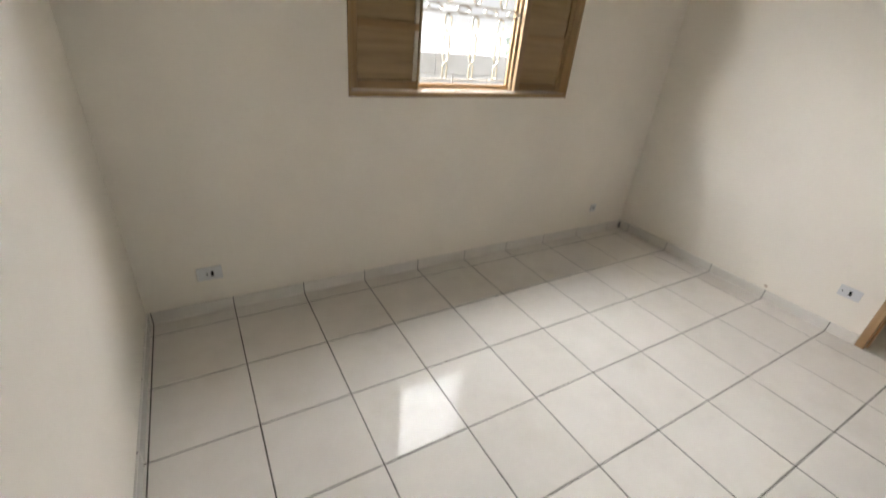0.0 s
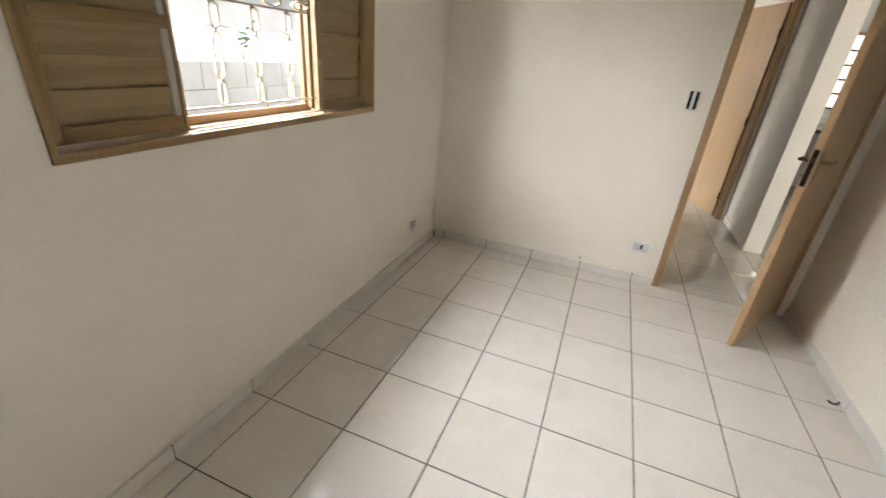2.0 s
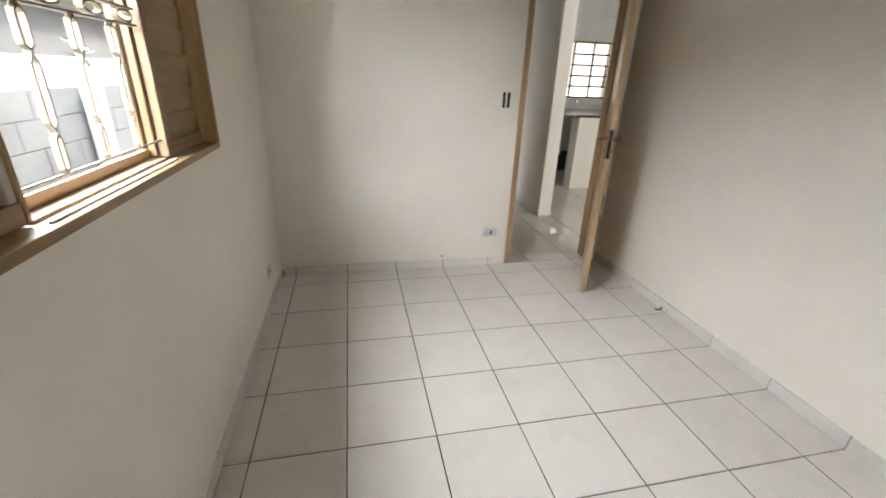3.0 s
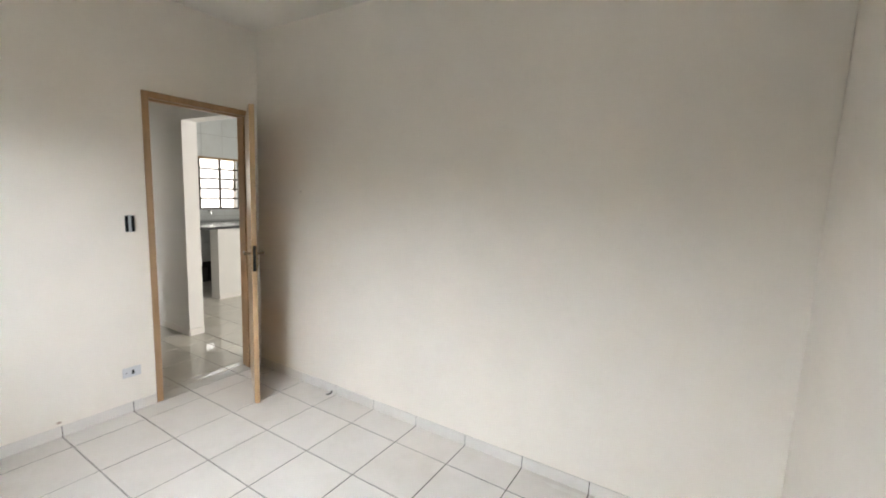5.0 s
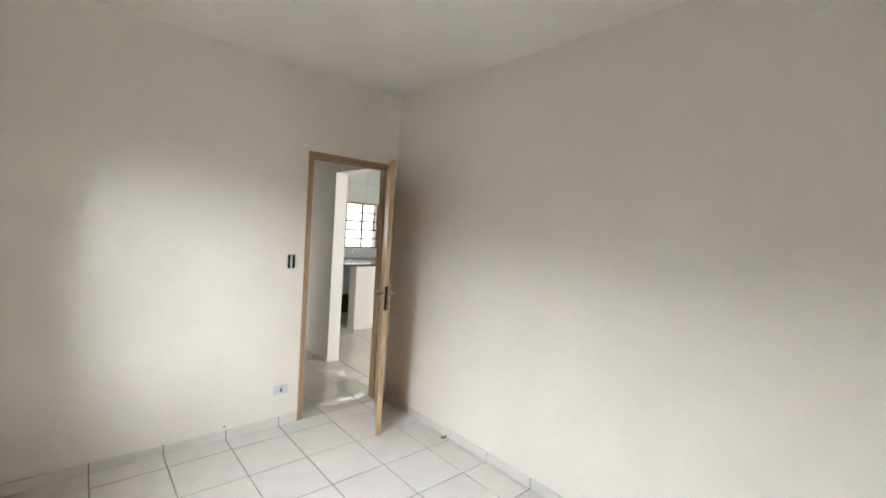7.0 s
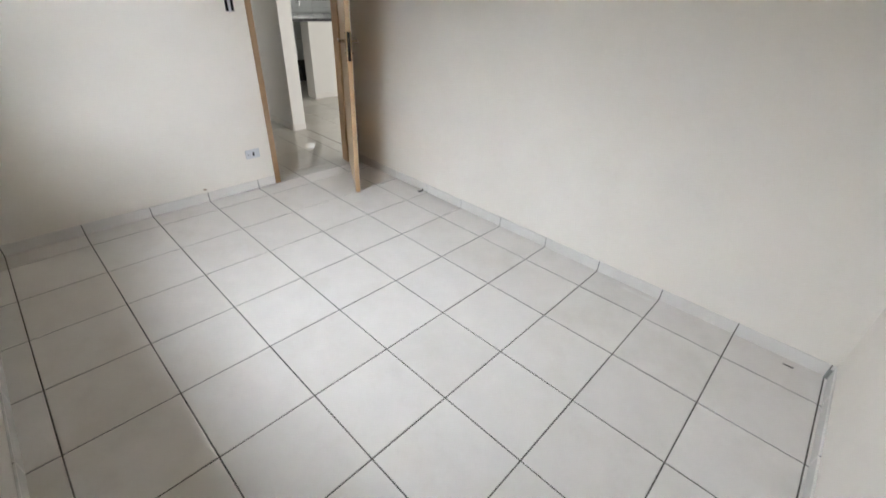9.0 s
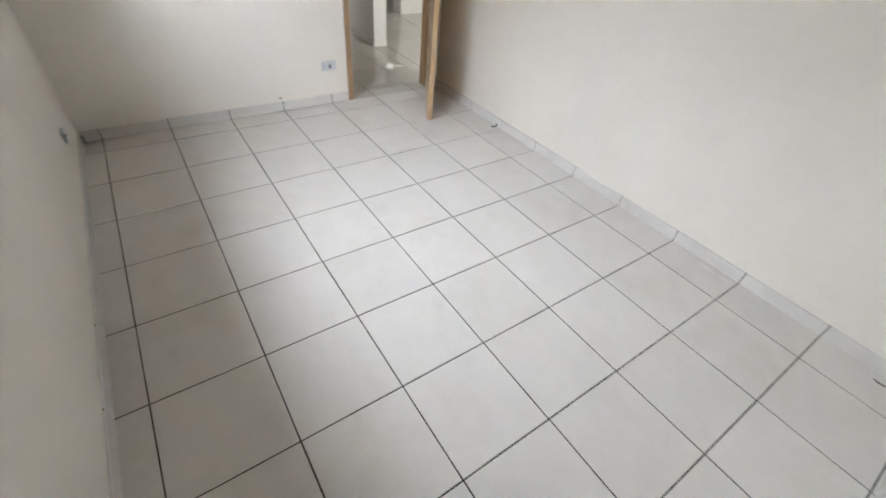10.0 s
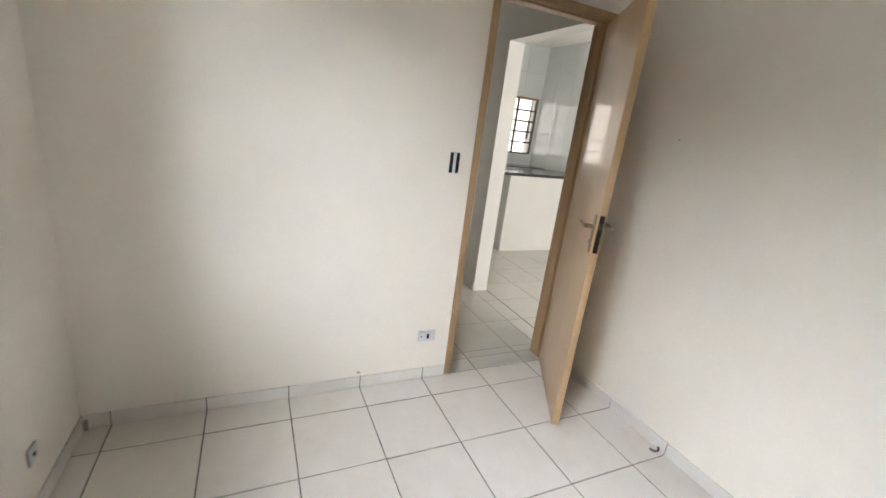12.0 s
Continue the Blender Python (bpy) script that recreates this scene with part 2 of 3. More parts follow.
# hall, kitchen and the far room
structure("wall_hall_north", box_bm(EX2, HX, HN, HN + 0.12, -0.1, CZ), HALL, "off-white painted hall wall", "wall")
structure("wall_hall_south", box_bm(PX, HX + 0.13, SY - 0.145, SY, -0.1, CZ), HALL, "off-white painted wall stub between hall and kitchen", "wall")
structure("wall_hall_lintel", box_bm(EX2, PX, SY - 0.145, SY, 2.19, CZ), HALL, "off-white painted lintel over the opening to the kitchen", "wall")
D2A, D2B = -0.575, 0.215
bm = box_bm(HX, HX + 0.13, D2B, HN + 0.12, -0.1, CZ)
box_bm(HX, HX + 0.13, SY, D2A, -0.1, CZ, bm=bm)
box_bm(HX, HX + 0.13, D2A, D2B, DZ, CZ, bm=bm)
structure("wall_hall_end", bm, HALL, "off-white painted wall with a second door opening", "wall")
R3Y = 2.2
bm = box_bm(HX + 0.13, 6.3, R3Y, R3Y + 0.14, -0.1, CZ)
box_bm(7.6, R3X + 0.14, R3Y, R3Y + 0.14, -0.1, CZ, bm=bm)
box_bm(6.3, 7.6, R3Y, R3Y + 0.14, -0.1, 1.1, bm=bm)
box_bm(6.3, 7.6, R3Y, R3Y + 0.14, 2.2, CZ, bm=bm)
box_bm(R3X, R3X + 0.14, SY, R3Y, -0.1, CZ, bm=bm)
box_bm(HX, HX + 0.13, HN + 0.12, R3Y + 0.14, -0.1, CZ, bm=bm)
box_bm(HX + 0.13, R3X + 0.14, SY - 0.145, SY, -0.1, CZ, bm=bm)
structure("wall_far_room", bm, HALL, "off-white painted walls of the far bedroom", "wall")
bm = box_bm(LX - 0.14, KX + 0.14, KY0 - 0.14, KY0, -0.1, CZ)
box_bm(LX - 0.14, LX, KY0, -2.65, -0.1, CZ, bm=bm)
box_bm(LX - 0.14, LX, -1.25, SY - 0.145, -0.1, CZ, bm=bm)
box_bm(LX - 0.14, LX, -2.65, -1.25, 2.25, CZ, bm=bm)
structure("wall_kitchen_south", bm, HALL, "off-white painted walls of the kitchen and living side", "wall")
K0, K1, KZ0, KZ1 = -2.90, -1.15, 1.17, 2.04
bm = box_bm(KX, KX + 0.14, KY0, K0, -0.1, CZ)
box_bm(KX, KX + 0.14, K1, SY - 0.145, -0.1, CZ, bm=bm)
box_bm(KX, KX + 0.14, K0, K1, -0.1, KZ0, bm=bm)
box_bm(KX, KX + 0.14, K0, K1, KZ1, CZ, bm=bm)
structure("wall_kitchen_east", bm, WGROUT, "grey-jointed tiled kitchen wall with the window opening", "wall")

# unseen grey skin added outside the bedroom's wall, so it reflects less light
bm = box_bm(-9, W0, NY + 0.14, NY + 0.155, -0.25, CZ)
box_bm(W1, 5.0, NY + 0.14, NY + 0.155, -0.25, CZ, bm=bm)
box_bm(W0, W1, NY + 0.14, NY + 0.155, -0.25, WZ0 - 0.004, bm=bm)
box_bm(W0, W1, NY + 0.14, NY + 0.155, WZ1, CZ, bm=bm)
structure("wall_outer_skin", bm, CONC, "added unseen grey skin that dulls the outer wall's bounce light", "wall")

# ceilings and the slab under the tiles
structure("ceiling", box_bm(WX - 0.14, EX2, SY - 0.145, NY + 0.14, CZ, CZ + 0.12), CEIL, "white painted ceiling", "ceiling")
structure("ceiling_hall", box_bm(EX2, R3X + 0.14, SY - 0.145, R3Y + 0.14, CZ, CZ + 0.12), CEIL, "white painted hall ceiling", "ceiling")
structure("ceiling_kitchen", box_bm(LX - 0.14, KX + 0.14, KY0 - 0.14, SY - 0.145, CZ, CZ + 0.12), CEIL, "white painted kitchen ceiling", "ceiling")
bm = box_bm(WX, EX2, SY - 0.145, R3Y, -0.12, -0.0022)
structure("floor_screed", box_bm(EX2, R3X, SY - 0.145, R3Y, -0.12, -0.0020), HGROUT, "grey joints between the hall floor tiles", "floor")
box_bm(LX, KX, KY0, SY - 0.145, -0.12, -0.0022, bm=bm)
floor = structure("floor", bm, GROUT, "dark dirty joints between the floor tiles", "floor")

# ---- doors ----
def door_frame(name, x0, x1, ya, yb, top, label):
    """A wooden frame round an opening in a wall that lies across x."""
    th = 0.042
    ob = base(name, pose((x0 + x1) / 2, (ya + yb) / 2, 0), label, "door frame", kind="structure")
    cx, cy = (x0 + x1) / 2, (ya + yb) / 2
    hx = (x1 - x0) / 2 + 0.003
    for y in (ya, yb - th):
        part("jamb", box_bm(-hx, hx, y - cy, y - cy + th, 0.0, top - th, 0.003), FRAMEW, ob)
    part("head", box_bm(-hx, hx, ya - cy, yb - cy, top - th, top, 0.003), FRAMEW, ob)
    for y in (ya + th, yb - th - 0.012):
        part("stop", box_bm(-hx + 0.043, -hx + 0.085, y - cy, y - cy + 0.012, 0.0, top - th - 0.012, 0.002), FRAMEW, ob)
    part("stop", box_bm(-hx + 0.043, -hx + 0.085, ya + th - cy, yb - th - cy, top - th - 0.012, top - th, 0.002), FRAMEW, ob)
    return ob


def lever_lock(leaf, xe, z, th, metal):
    """Lock plates, levers and the faceplate on the free edge of a leaf that runs along +x from its hinge."""
    for s in (-1, 1):
        y = s * (th / 2 + 0.0025)
        part("escutcheon", box_bm(xe - 0.062, xe - 0.028, y - 0.0025, y + 0.0025, z - 0.095, z + 0.085, 0.0015), metal, leaf, "aged metal lock plate")
        bm = cyl_bm(0.010, (xe - 0.045, s * th / 2, z + 0.03), (xe - 0.045, s * (th / 2 + 0.045), z + 0.03))
        box_bm(xe - 0.150, xe - 0.036, s * (th / 2 + 0.044) - 0.006, s * (th / 2 + 0.044) + 0.006, z + 0.021, z + 0.039, 0.004, bm=bm)
        part("lever_handle", bm, metal, leaf, "aged metal lever handle")
        part("key_rose", cyl_bm(0.008, (xe - 0.045, s * th / 2, z - 0.045), (xe - 0.045, s * (th / 2 + 0.012), z - 0.045)), metal, leaf)


def door_leaf(name, m, w, label, metal=BRASS):
    th = 0.035
    ob = base(name, m, label, "door")
    part("panel", box_bm(0.0, w, -th / 2, th / 2, 0.012, 2.112, 0.002), DOORW, ob)
    part("lock_faceplate", box_bm(w - 0.001, w + 0.002, -0.011, 0.011, 0.985, 1.165, 0.0008), BLACKP, ob, "black lock faceplate")
    part("latch", box_bm(w + 0.001, w + 0.009, -0.006, 0.006, 1.10, 1.125, 0.001), DARKIRON, ob)
    lever_lock(ob, w, 1.075, th, metal)
    for z in (0.25, 1.05, 1.85):
        part("hinge", cyl_bm(0.007, (-0.006, 0.020, z - 0.04), (-0.006, 0.020, z + 0.04), 10), metal, ob)
    return ob


door_frame("door_frame", EX - 0.004, EX2 + 0.004, DY0, DY1, DZ, "ochre varnished wooden door frame of the bedroom")
door_leaf("door", pose(3.212, -0.517, 0, 0, 0, math.degrees(math.atan2(0.355, -0.596))), 0.695, "ochre varnished flush wooden door standing open in the bedroom")
door_frame("door_frame", HX - 0.004, HX + 0.134, D2A, D2B, DZ, "ochre varnished wooden door frame at the hall's end")
door_leaf("door", pose(5.40, -0.515, 0, 0, 0, 18.5), 0.68, "ochre varnished flush wooden door open into the far bedroom", DARKIRON)

# ---- bedroom window: frame, louvred outer panels, stacked sashes, track, grille ----
O0, O1 = 1.103, 1.765          # clear opening
win = base("window_1", pose((W0 + W1) / 2, NY, WZ0), "varnished wooden window with louvred side panels and an open middle", "window", kind="structure")
wx, wy, wz = (W0 + W1) / 2, NY, WZ0


def wbox(x0, x1, y0, y1, z0, z1, bv=0.002, bm=None):
    return box_bm(x0 - wx, x1 - wx, y0 - wy, y1 - wy, z0 - wz, z1 - wz, bv, bm)


YF = NY - 0.008
part("window_frame", wbox(W0, W0 + 0.016, YF, NY + 0.13, WZ0 + 0.026, WZ1 - 0.026), WINW, win)
part("window_frame", wbox(W1 - 0.016, W1, YF, NY + 0.13, WZ0 + 0.026, WZ1 - 0.026), WINW, win)
part("window_frame", wbox(W0, W1, YF, NY + 0.13, WZ1 - 0.026, WZ1), WINH, win)
part("window_sill", wbox(W0, W1, YF, NY + 0.13, WZ0, WZ0 + 0.026), WINH, win)
# front track is white across the opening to paint the sill's highlight line
part("track", wbox(O0, O1, NY + 0.012, NY + 0.022, WZ0 + 0.026, WZ0 + 0.032, 0.001), TRACKHI, win, "sliding track with its bright highlight put into the colour")
part("track", wbox(O0, O1, NY + 0.045, NY + 0.062, WZ0 + 0.026, WZ0 + 0.034, 0.001), PALEW, win)
part("track", wbox(W0 + 0.016, W1 - 0.016, NY + 0.092, NY + 0.104, WZ0 + 0.033, WZ0 + 0.062, 0.001), ORANGEW, win)


part("sill_board", wbox(O0 - 0.02, O1 + 0.02, NY + 0.064, NY + 0.129, WZ0 + 0.026, WZ0 + 0.032, 0.001), PALEW, win, "worn sill board with a daylit tone in its colour")


def louvre_panel(x0, x1, y, left, right):
    """A louvred panel: stiles, three rails and sloping boards."""
    z0, z1 = WZ0 + 0.034, WZ1 - 0.032
    ob = part("louvre_panel", wbox(x0, x0 + 0.038, y, y + 0.028, z0, z1), left, win)
    part("stile", wbox(x1 - 0.014 if right is LEAKW else x1 - 0.038, x1, y, y + 0.028, z0, z1), WINW, ob)
    if right is LEAKW:
        # light leaking between slats and stile, put in as a white strip
        part("leak_strip", wbox(x1 - 0.038, x1 - 0.015, y + 0.004, y + 0.024, z0 + 0.042, z1 - 0.042), LEAKW, ob, "white strip that paints daylight leaking in beside the stile")
    for a, b in ((z0, z0 + 0.042), (1.448, 1.484), (1.80, 1.836), (z1 - 0.042, z1)):
        part("rail", wbox(x0 + 0.038, x1 - (0.015 if right is LEAKW else 0.038), y + 0.001, y + 0.027, a, b, 0.002), WINH, ob)
    for a, b in ((z0 + 0.042, 1.448), (1.484, 1.80), (1.836, z1 - 0.042)):
        k = int((b - a) / 0.066)
        step = (b - a) / k
        for i in range(k):
            zc = a + (i + 0.5) * step
            bm = bmesh.new()
            pts = [(y + 0.006, zc + step * 0.56), (y + 0.014, zc + step * 0.56), (y + 0.026, zc - step * 0.56), (y + 0.018, zc - step * 0.56)]
            va = [bm.verts.new((x0 + 0.036 - wx, p - wy, q - wz)) for p, q in pts]
            vb = [bm.verts.new((x1 - 0.036 - wx, p - wy, q - wz)) for p, q in pts]
            for j in range(4):
                bm.faces.new((va[j], va[(j + 1) % 4], vb[(j + 1) % 4], vb[j]))
            bm.faces.new(va[::-1])
            bm.faces.new(vb)
            bmesh.ops.recalc_face_normals(bm, faces=bm.faces)
            part("slat", bm, SLATW, ob)
    return ob


louvre_panel(W0 + 0.024, O0 - 0.006, NY + 0.040, WINW, LEAKW)
louvre_panel(O1 + 0.010, W1 - 0.024, NY + 0.040, PALEW, WINW)


def sash(x0, x1, y, mat):
    """A slid-open glazed sash behind a louvred panel."""
    z0, z1 = WZ0 + 0.037, WZ1 - 0.028
    ob = part("sash", wbox(x0, x0 + 0.032, y, y + 0.022, z0, z1), mat, win)
    part("stile", wbox(x1 - 0.032, x1, y, y + 0.022, z0, z1), mat, ob)
    part("rail", wbox(x0 + 0.032, x1 - 0.032, y, y + 0.022, z0, z0 + 0.035), WINH, ob)
    part("rail", wbox(x0 + 0.032, x1 - 0.032, y, y + 0.022, z1 - 0.035, z1), WINH, ob)
    part("pane", wbox(x0 + 0.032, x1 - 0.032, y + 0.009, y + 0.013, z0 + 0.035, z1 - 0.035, 0), GLASS, ob)


sash(W0 + 0.03, O0 + 0.010, NY + 0.072, PALEW)
sash(O1 - 0.004, W1 - 0.03, NY + 0.072, PALEW)
sash(O1 - 0.015, W1 - 0.05, NY + 0.100, PALEW)

# ornamental grille
GY = 2.062
grille = base("window_grille", pose((O0 + O1) / 2, GY, WZ0), "cream painted ornamental iron window grille", "grille")
gx, gz = (O0 + O1) / 2, WZ0


def gcurve(x, zs, ws, sgn):
    return [(x - gx + sgn * w, 0.004 * sgn, z - gz) for z, w in zip(zs, ws)]


for gxp in (1.262, 1.44, 1.616):
    zs, ws = [], []
    for z0p, z1p, amp in ((1.216, 1.303, 0.013), (1.303, 1.462, 0.017), (1.462, 1.545, 0.019), (1.60, 1.69, 0.019), (1.69, 1.86, 0.017), (1.86, 1.95, 0.013)):
        for q in range(8):
            u = q / 7
            zs.append(z0p + u * (z1p - z0p))
            ws.append(0.003 + amp * min(1.0, 2.2 * math.sin(math.pi * u)))
    for half in ((0, 24), (24, 48)):
        for sgn in (-1, 1):
            part("bar", sweep_bm(gcurve(gxp, zs[half[0]:half[1]], ws[half[0]:half[1]], sgn), 0.013, 0.005, (0, 1, 0)), GRILLE, grille)
for z in (1.550, 1.594):
    part("flat_bar", box_bm(O0 + 0.002 - gx, O1 - 0.006 - gx, -0.011, 0.011, z - gz - 0.003, z - gz + 0.003, 0.001), GRILLE, grille)
for z, r in ((1.214, 0.004), (1.952, 0.004)):
    part("rod", cyl_bm(r, (O0 - gx, 0, z - gz), (O1 + 0.02 - gx, 0, z - gz), 8), GRILLE, grille)
for xc in (1.175, 1.355, 1.537, 1.70):
    pts = [(xc - gx + 0.045 * math.cos(a), 0, 1.572 - gz + 0.014 * math.sin(a)) for a in [i * math.pi / 8 for i in range(17)]]
    part("scroll", sweep_bm(pts, 0.018, 0.005, (0, 1, 0)), GRILLE, grille)

# ---- kitchen window and fittings ----
KIRON, _n, _l, _b = material("painted_brown_steel", (0.055, 0.045, 0.035), 0.45)
kw = base("window_2", pose(KX, (K0 + K1) / 2, KZ0), "steel kitchen window with many small panes", "window", kind="structure")
kc = (K0 + K1) / 2
part("window_frame", box_bm(0.02, 0.06, K0 - kc, K1 - kc, KZ1 - KZ0 - 0.03, KZ1 - KZ0, 0.002), WINH, kw, "brown painted head frame")
part("window_frame", box_bm(0.02, 0.06, K0 - kc, K1 - kc, 0, 0.02, 0.002), DARKIRON, kw)
for y in (K0, K1 - 0.02):
    part("window_frame", box_bm(0.02, 0.06, y - kc, y - kc + 0.02, 0.02, KZ1 - KZ0 - 0.03, 0.002), DARKIRON, kw)
for i in (1, 2, 3, 4):
    y = K0 - kc + i * (K1 - K0) / 5
    part("mullion", box_bm(0.025, 0.05, y - 0.019, y + 0.019, 0.02, KZ1 - KZ0 - 0.03, 0.002), KIRON, kw)
for k in range(1, 5):
    z = 0.02 + k * (KZ1 - KZ0 - 0.05) / 5
    part("glazing_bar", box_bm(0.022, 0.046, K0 - kc + 0.02, K1 - kc - 0.02, z - 0.014, z + 0.014, 0.002), KIRON, kw)
for i in range(5):
    for k in range(5):
        ya = K0 - kc + i * (K1 - K0) / 5 + 0.02
        za = 0.02 + k * (KZ1 - KZ0 - 0.05) / 5 + 0.008
        p = part("pane", box_bm(0.033, 0.037, ya, ya + (K1 - K0) / 5 - 0.04, za, za + (KZ1 - KZ0 - 0.05) / 5 - 0.016), GLASS, kw)
        p.visible_shadow = False

CT = 1.015
tagged(part("worktop", box_bm(5.58, 6.36, KY0 + 0.012, -1.25, CT - 0.035, CT, 0.004), GRANITE), "black granite bar top overhanging the white masonry pier", "worktop")
tagged(part("worktop", box_bm(6.68, KX - 0.012, KY0 + 0.012, SY - 0.149, CT - 0.115, CT - 0.02, 0.004), GRANITE), "black granite worktop along the tiled wall under the window", "worktop")
counter = base("kitchen_counter", pose(5.6, -2.27, 0), "white painted masonry counter under the granite worktop", "counter")
part("front", box_bm(0.0, 0.20, KY0 + 0.012 + 2.27, -1.61 + 2.27, 0.0, CT - 0.036, 0.003), HALL, counter)
part("skirting", box_bm(-0.008, 0.0, KY0 + 0.012 + 2.27, -1.61 + 2.27, 0.0, 0.07, 0.001), SKIRT, counter)
CRATEM, _n, _l, _b = material("dull_dark", (0.035, 0.033, 0.03), 0.6)


def crate(m, w, d, h, label):
    """An open crate: four walls on a floor plate."""
    ob = base("crate", m, label, "crate")
    part("bottom", box_bm(-d / 2, d / 2, -w / 2, w / 2, 0.0, 0.012, 0.002), CRATEM, ob)
    for a in ((-d / 2, d / 2, -w / 2, -w / 2 + 0.01), (-d / 2, d / 2, w / 2 - 0.01, w / 2)):
        part("side", box_bm(*a, 0.012, h, 0.002), CRATEM, ob)
    for a in ((-d / 2, -d / 2 + 0.01, -w / 2 + 0.01, w / 2 - 0.01), (d / 2 - 0.01, d / 2, -w / 2 + 0.01, w / 2 - 0.01)):
        part("side", box_bm(*a, 0.012, h, 0.002), CRATEM, ob)
    return ob


# two low dark shapes below the worktop, modelled as open boxes
crate(pose(6.93, -1.98, 0.0, 0, 0, 3), 0.27, 0.24, 0.24, "low dark box shape on the floor below the worktop")
crate(pose(6.93, -2.36, 0.0, 0, 0, -2), 0.40, 0.25, 0.29, "taller dark box shape on the floor below the worktop")
tap = base("tap", pose(KX - 0.02, -2.30, 1.13), "small wall tap above the kitchen worktop", "tap")
bm = cyl_bm(0.012, (0, 0, 0), (-0.10, 0, 0.0), 12)
cyl_bm(0.009, (-0.10, 0, 0.004), (-0.10, 0, -0.04), 12, bm=bm)
part("spout", bm, CHROME, tap)
part("handle", box_bm(-0.055, -0.035, -0.03, 0.03, 0.02, 0.03, 0.003), DARKIRON, tap)

# ---- small things in the bedroom ----
def plate(name, m, w, h, label, holes, category="socket"):
    """A wall plate in its own plane (x across, z up, y out of the wall)."""
    ob = base(name, m, label, category)
    part("cover", box_bm(-w / 2, w / 2, -0.008, 0.0, -h / 2, h / 2, 0.002), PLASTIC, ob)
    for kind, x, z, hw, hh in holes:
        mat = BLACKP if kind != "insert" else PLASTIC
        part(kind, box_bm(x - hw, x + hw, -0.0105 if kind == "insert" else -0.0120, -0.0079, z - hh, z + hh, 0.0005), mat, ob)
    return ob


plate("socket", pose(EX, 0.377, 0.285, 0, 0, -90), 0.108, 0.068, "white wall socket plate with a dark outlet beside the door frame", [("insert", 0.0, 0, 0.022, 0.024), ("outlet", 0.004, 0, 0.007, 0.015), ("screw", -0.036, 0, 0.003, 0.003)])
plate("socket", pose(-0.087, NY, 0.243), 0.118, 0.075, "white wall socket plate with a dark outlet on the window wall", [("insert", 0.012, 0, 0.022, 0.024), ("outlet", 0.012, 0, 0.007, 0.015), ("screw", -0.012, 0, 0.004, 0.004)])
plate("cable_outlet", pose(2.79, NY, 0.24), 0.062, 0.062, "small white cable outlet low on the window wall", [("outlet", 0.0, 0, 0.005, 0.005)])
plate("light_switch", pose(EX, 0.339, 1.297, 0, 0, -90), 0.050, 0.108, "narrow double switch with two black slots and no cover", [("slot", -0.018, 0, 0.0085, 0.052), ("slot", 0.018, 0, 0.0085, 0.052), ("insert", 0.0, 0, 0.008, 0.052)], "light switch")
hookpts = [(2.315 + 0.022 * math.cos(a), -0.565 + 0.016 * math.sin(a), 0.010 + 0.02 * i / 12) for i, a in enumerate([math.radians(60 + 16 * j) for j in range(13)])]
bm = bmesh.new()
for a, b in zip(hookpts, hookpts[1:]):
    cyl_bm(0.0055, a, b, 8, bm=bm)
tagged(part("cable_end", bm, WIRE), "short curled black cable end at the skirting", "cable")
chip = [(-0.265 + 0.013 * i, -0.549 + 0.005 * math.sin(i * 0.9), 0.004) for i in range(4)]
bm = bmesh.new()
for a, b in zip(chip, chip[1:]):
    cyl_bm(0.003, a, b, 6, bm=bm)
tagged(part("debris", bm, WIRE), "tiny dark curl of debris on the floor tiles", "debris")

bm = bmesh.new()
ring = [bm.verts.new((0.50 + (0.095 + random.uniform(-0.03, 0.03)) * math.cos(a), -0.562 + (0.015 + random.uniform(-0.006, 0.006)) * math.sin(a), 0.0)) for a in [i * math.pi / 12 for i in range(24)]]
bm.faces.new(ring)
for v in bmesh.ops.extrude_face_region(bm, geom=list(bm.faces))["geom"]:
    if isinstance(v, bmesh.types.BMVert):
        v.co.z += 0.0008
bmesh.ops.recalc_face_normals(bm, faces=bm.faces)
smear = tagged(part("paint_smear", bm, SKIRT), "thin smear of white wall paint on the floor tiles", "paint smear")
smear.location = (0, 0, 0.0004)

bm = bmesh.new()
ring = [bm.verts.new((EX + 0.001, 0.772 + 0.014 * math.cos(a) * random.uniform(0.6, 1.1), 0.095 + 0.009 * math.sin(a) * random.uniform(0.6, 1.1))) for a in [i * math.pi / 6 for i in range(12)]]
bm.faces.new(ring)
for v in bmesh.ops.extrude_face_region(bm, geom=list(bm.faces))["geom"]:
    if isinstance(v, bmesh.types.BMVert):
        v.co.x -= 0.0025
bmesh.ops.recalc_face_normals(bm, faces=bm.faces)
CHIP, _n, _l, _b = material("pinkish_mortar", (0.52, 0.41, 0.34), 0.9)
tagged(part("mortar_spot", bm, CHIP), "small pinkish spot of mortar on the wall above the skirting", "mortar spot")
nail = part("nail_head", cyl_bm(0.003, (0, 0, -0.001), (0, 0, 0.0035), 10), WIRE)
nail.matrix_world = pose(2.678, SY, 1.544, -90)
tagged(nail, "tiny dark nail head in the off-white plaster wall", "nail")
for cx, cy in ((EX - 0.016, NY - 0.016), (WX + 0.016, SY + 0.016)):
    bm = box_bm(cx - 0.008, cx + 0.008, cy - 0.008, cy + 0.008, -0.003, 0.05, 0.002)
    tagged(part("corner_gap_filler", bm, WGROUT), "dirty dark mortar in the corner between two skirtings", "mortar", "", "structure")

for ob in scene.objects:
    if ob.parent is None and ob.name.split(".")[0] == "socket":
        tagged(ob, group="wall sockets")

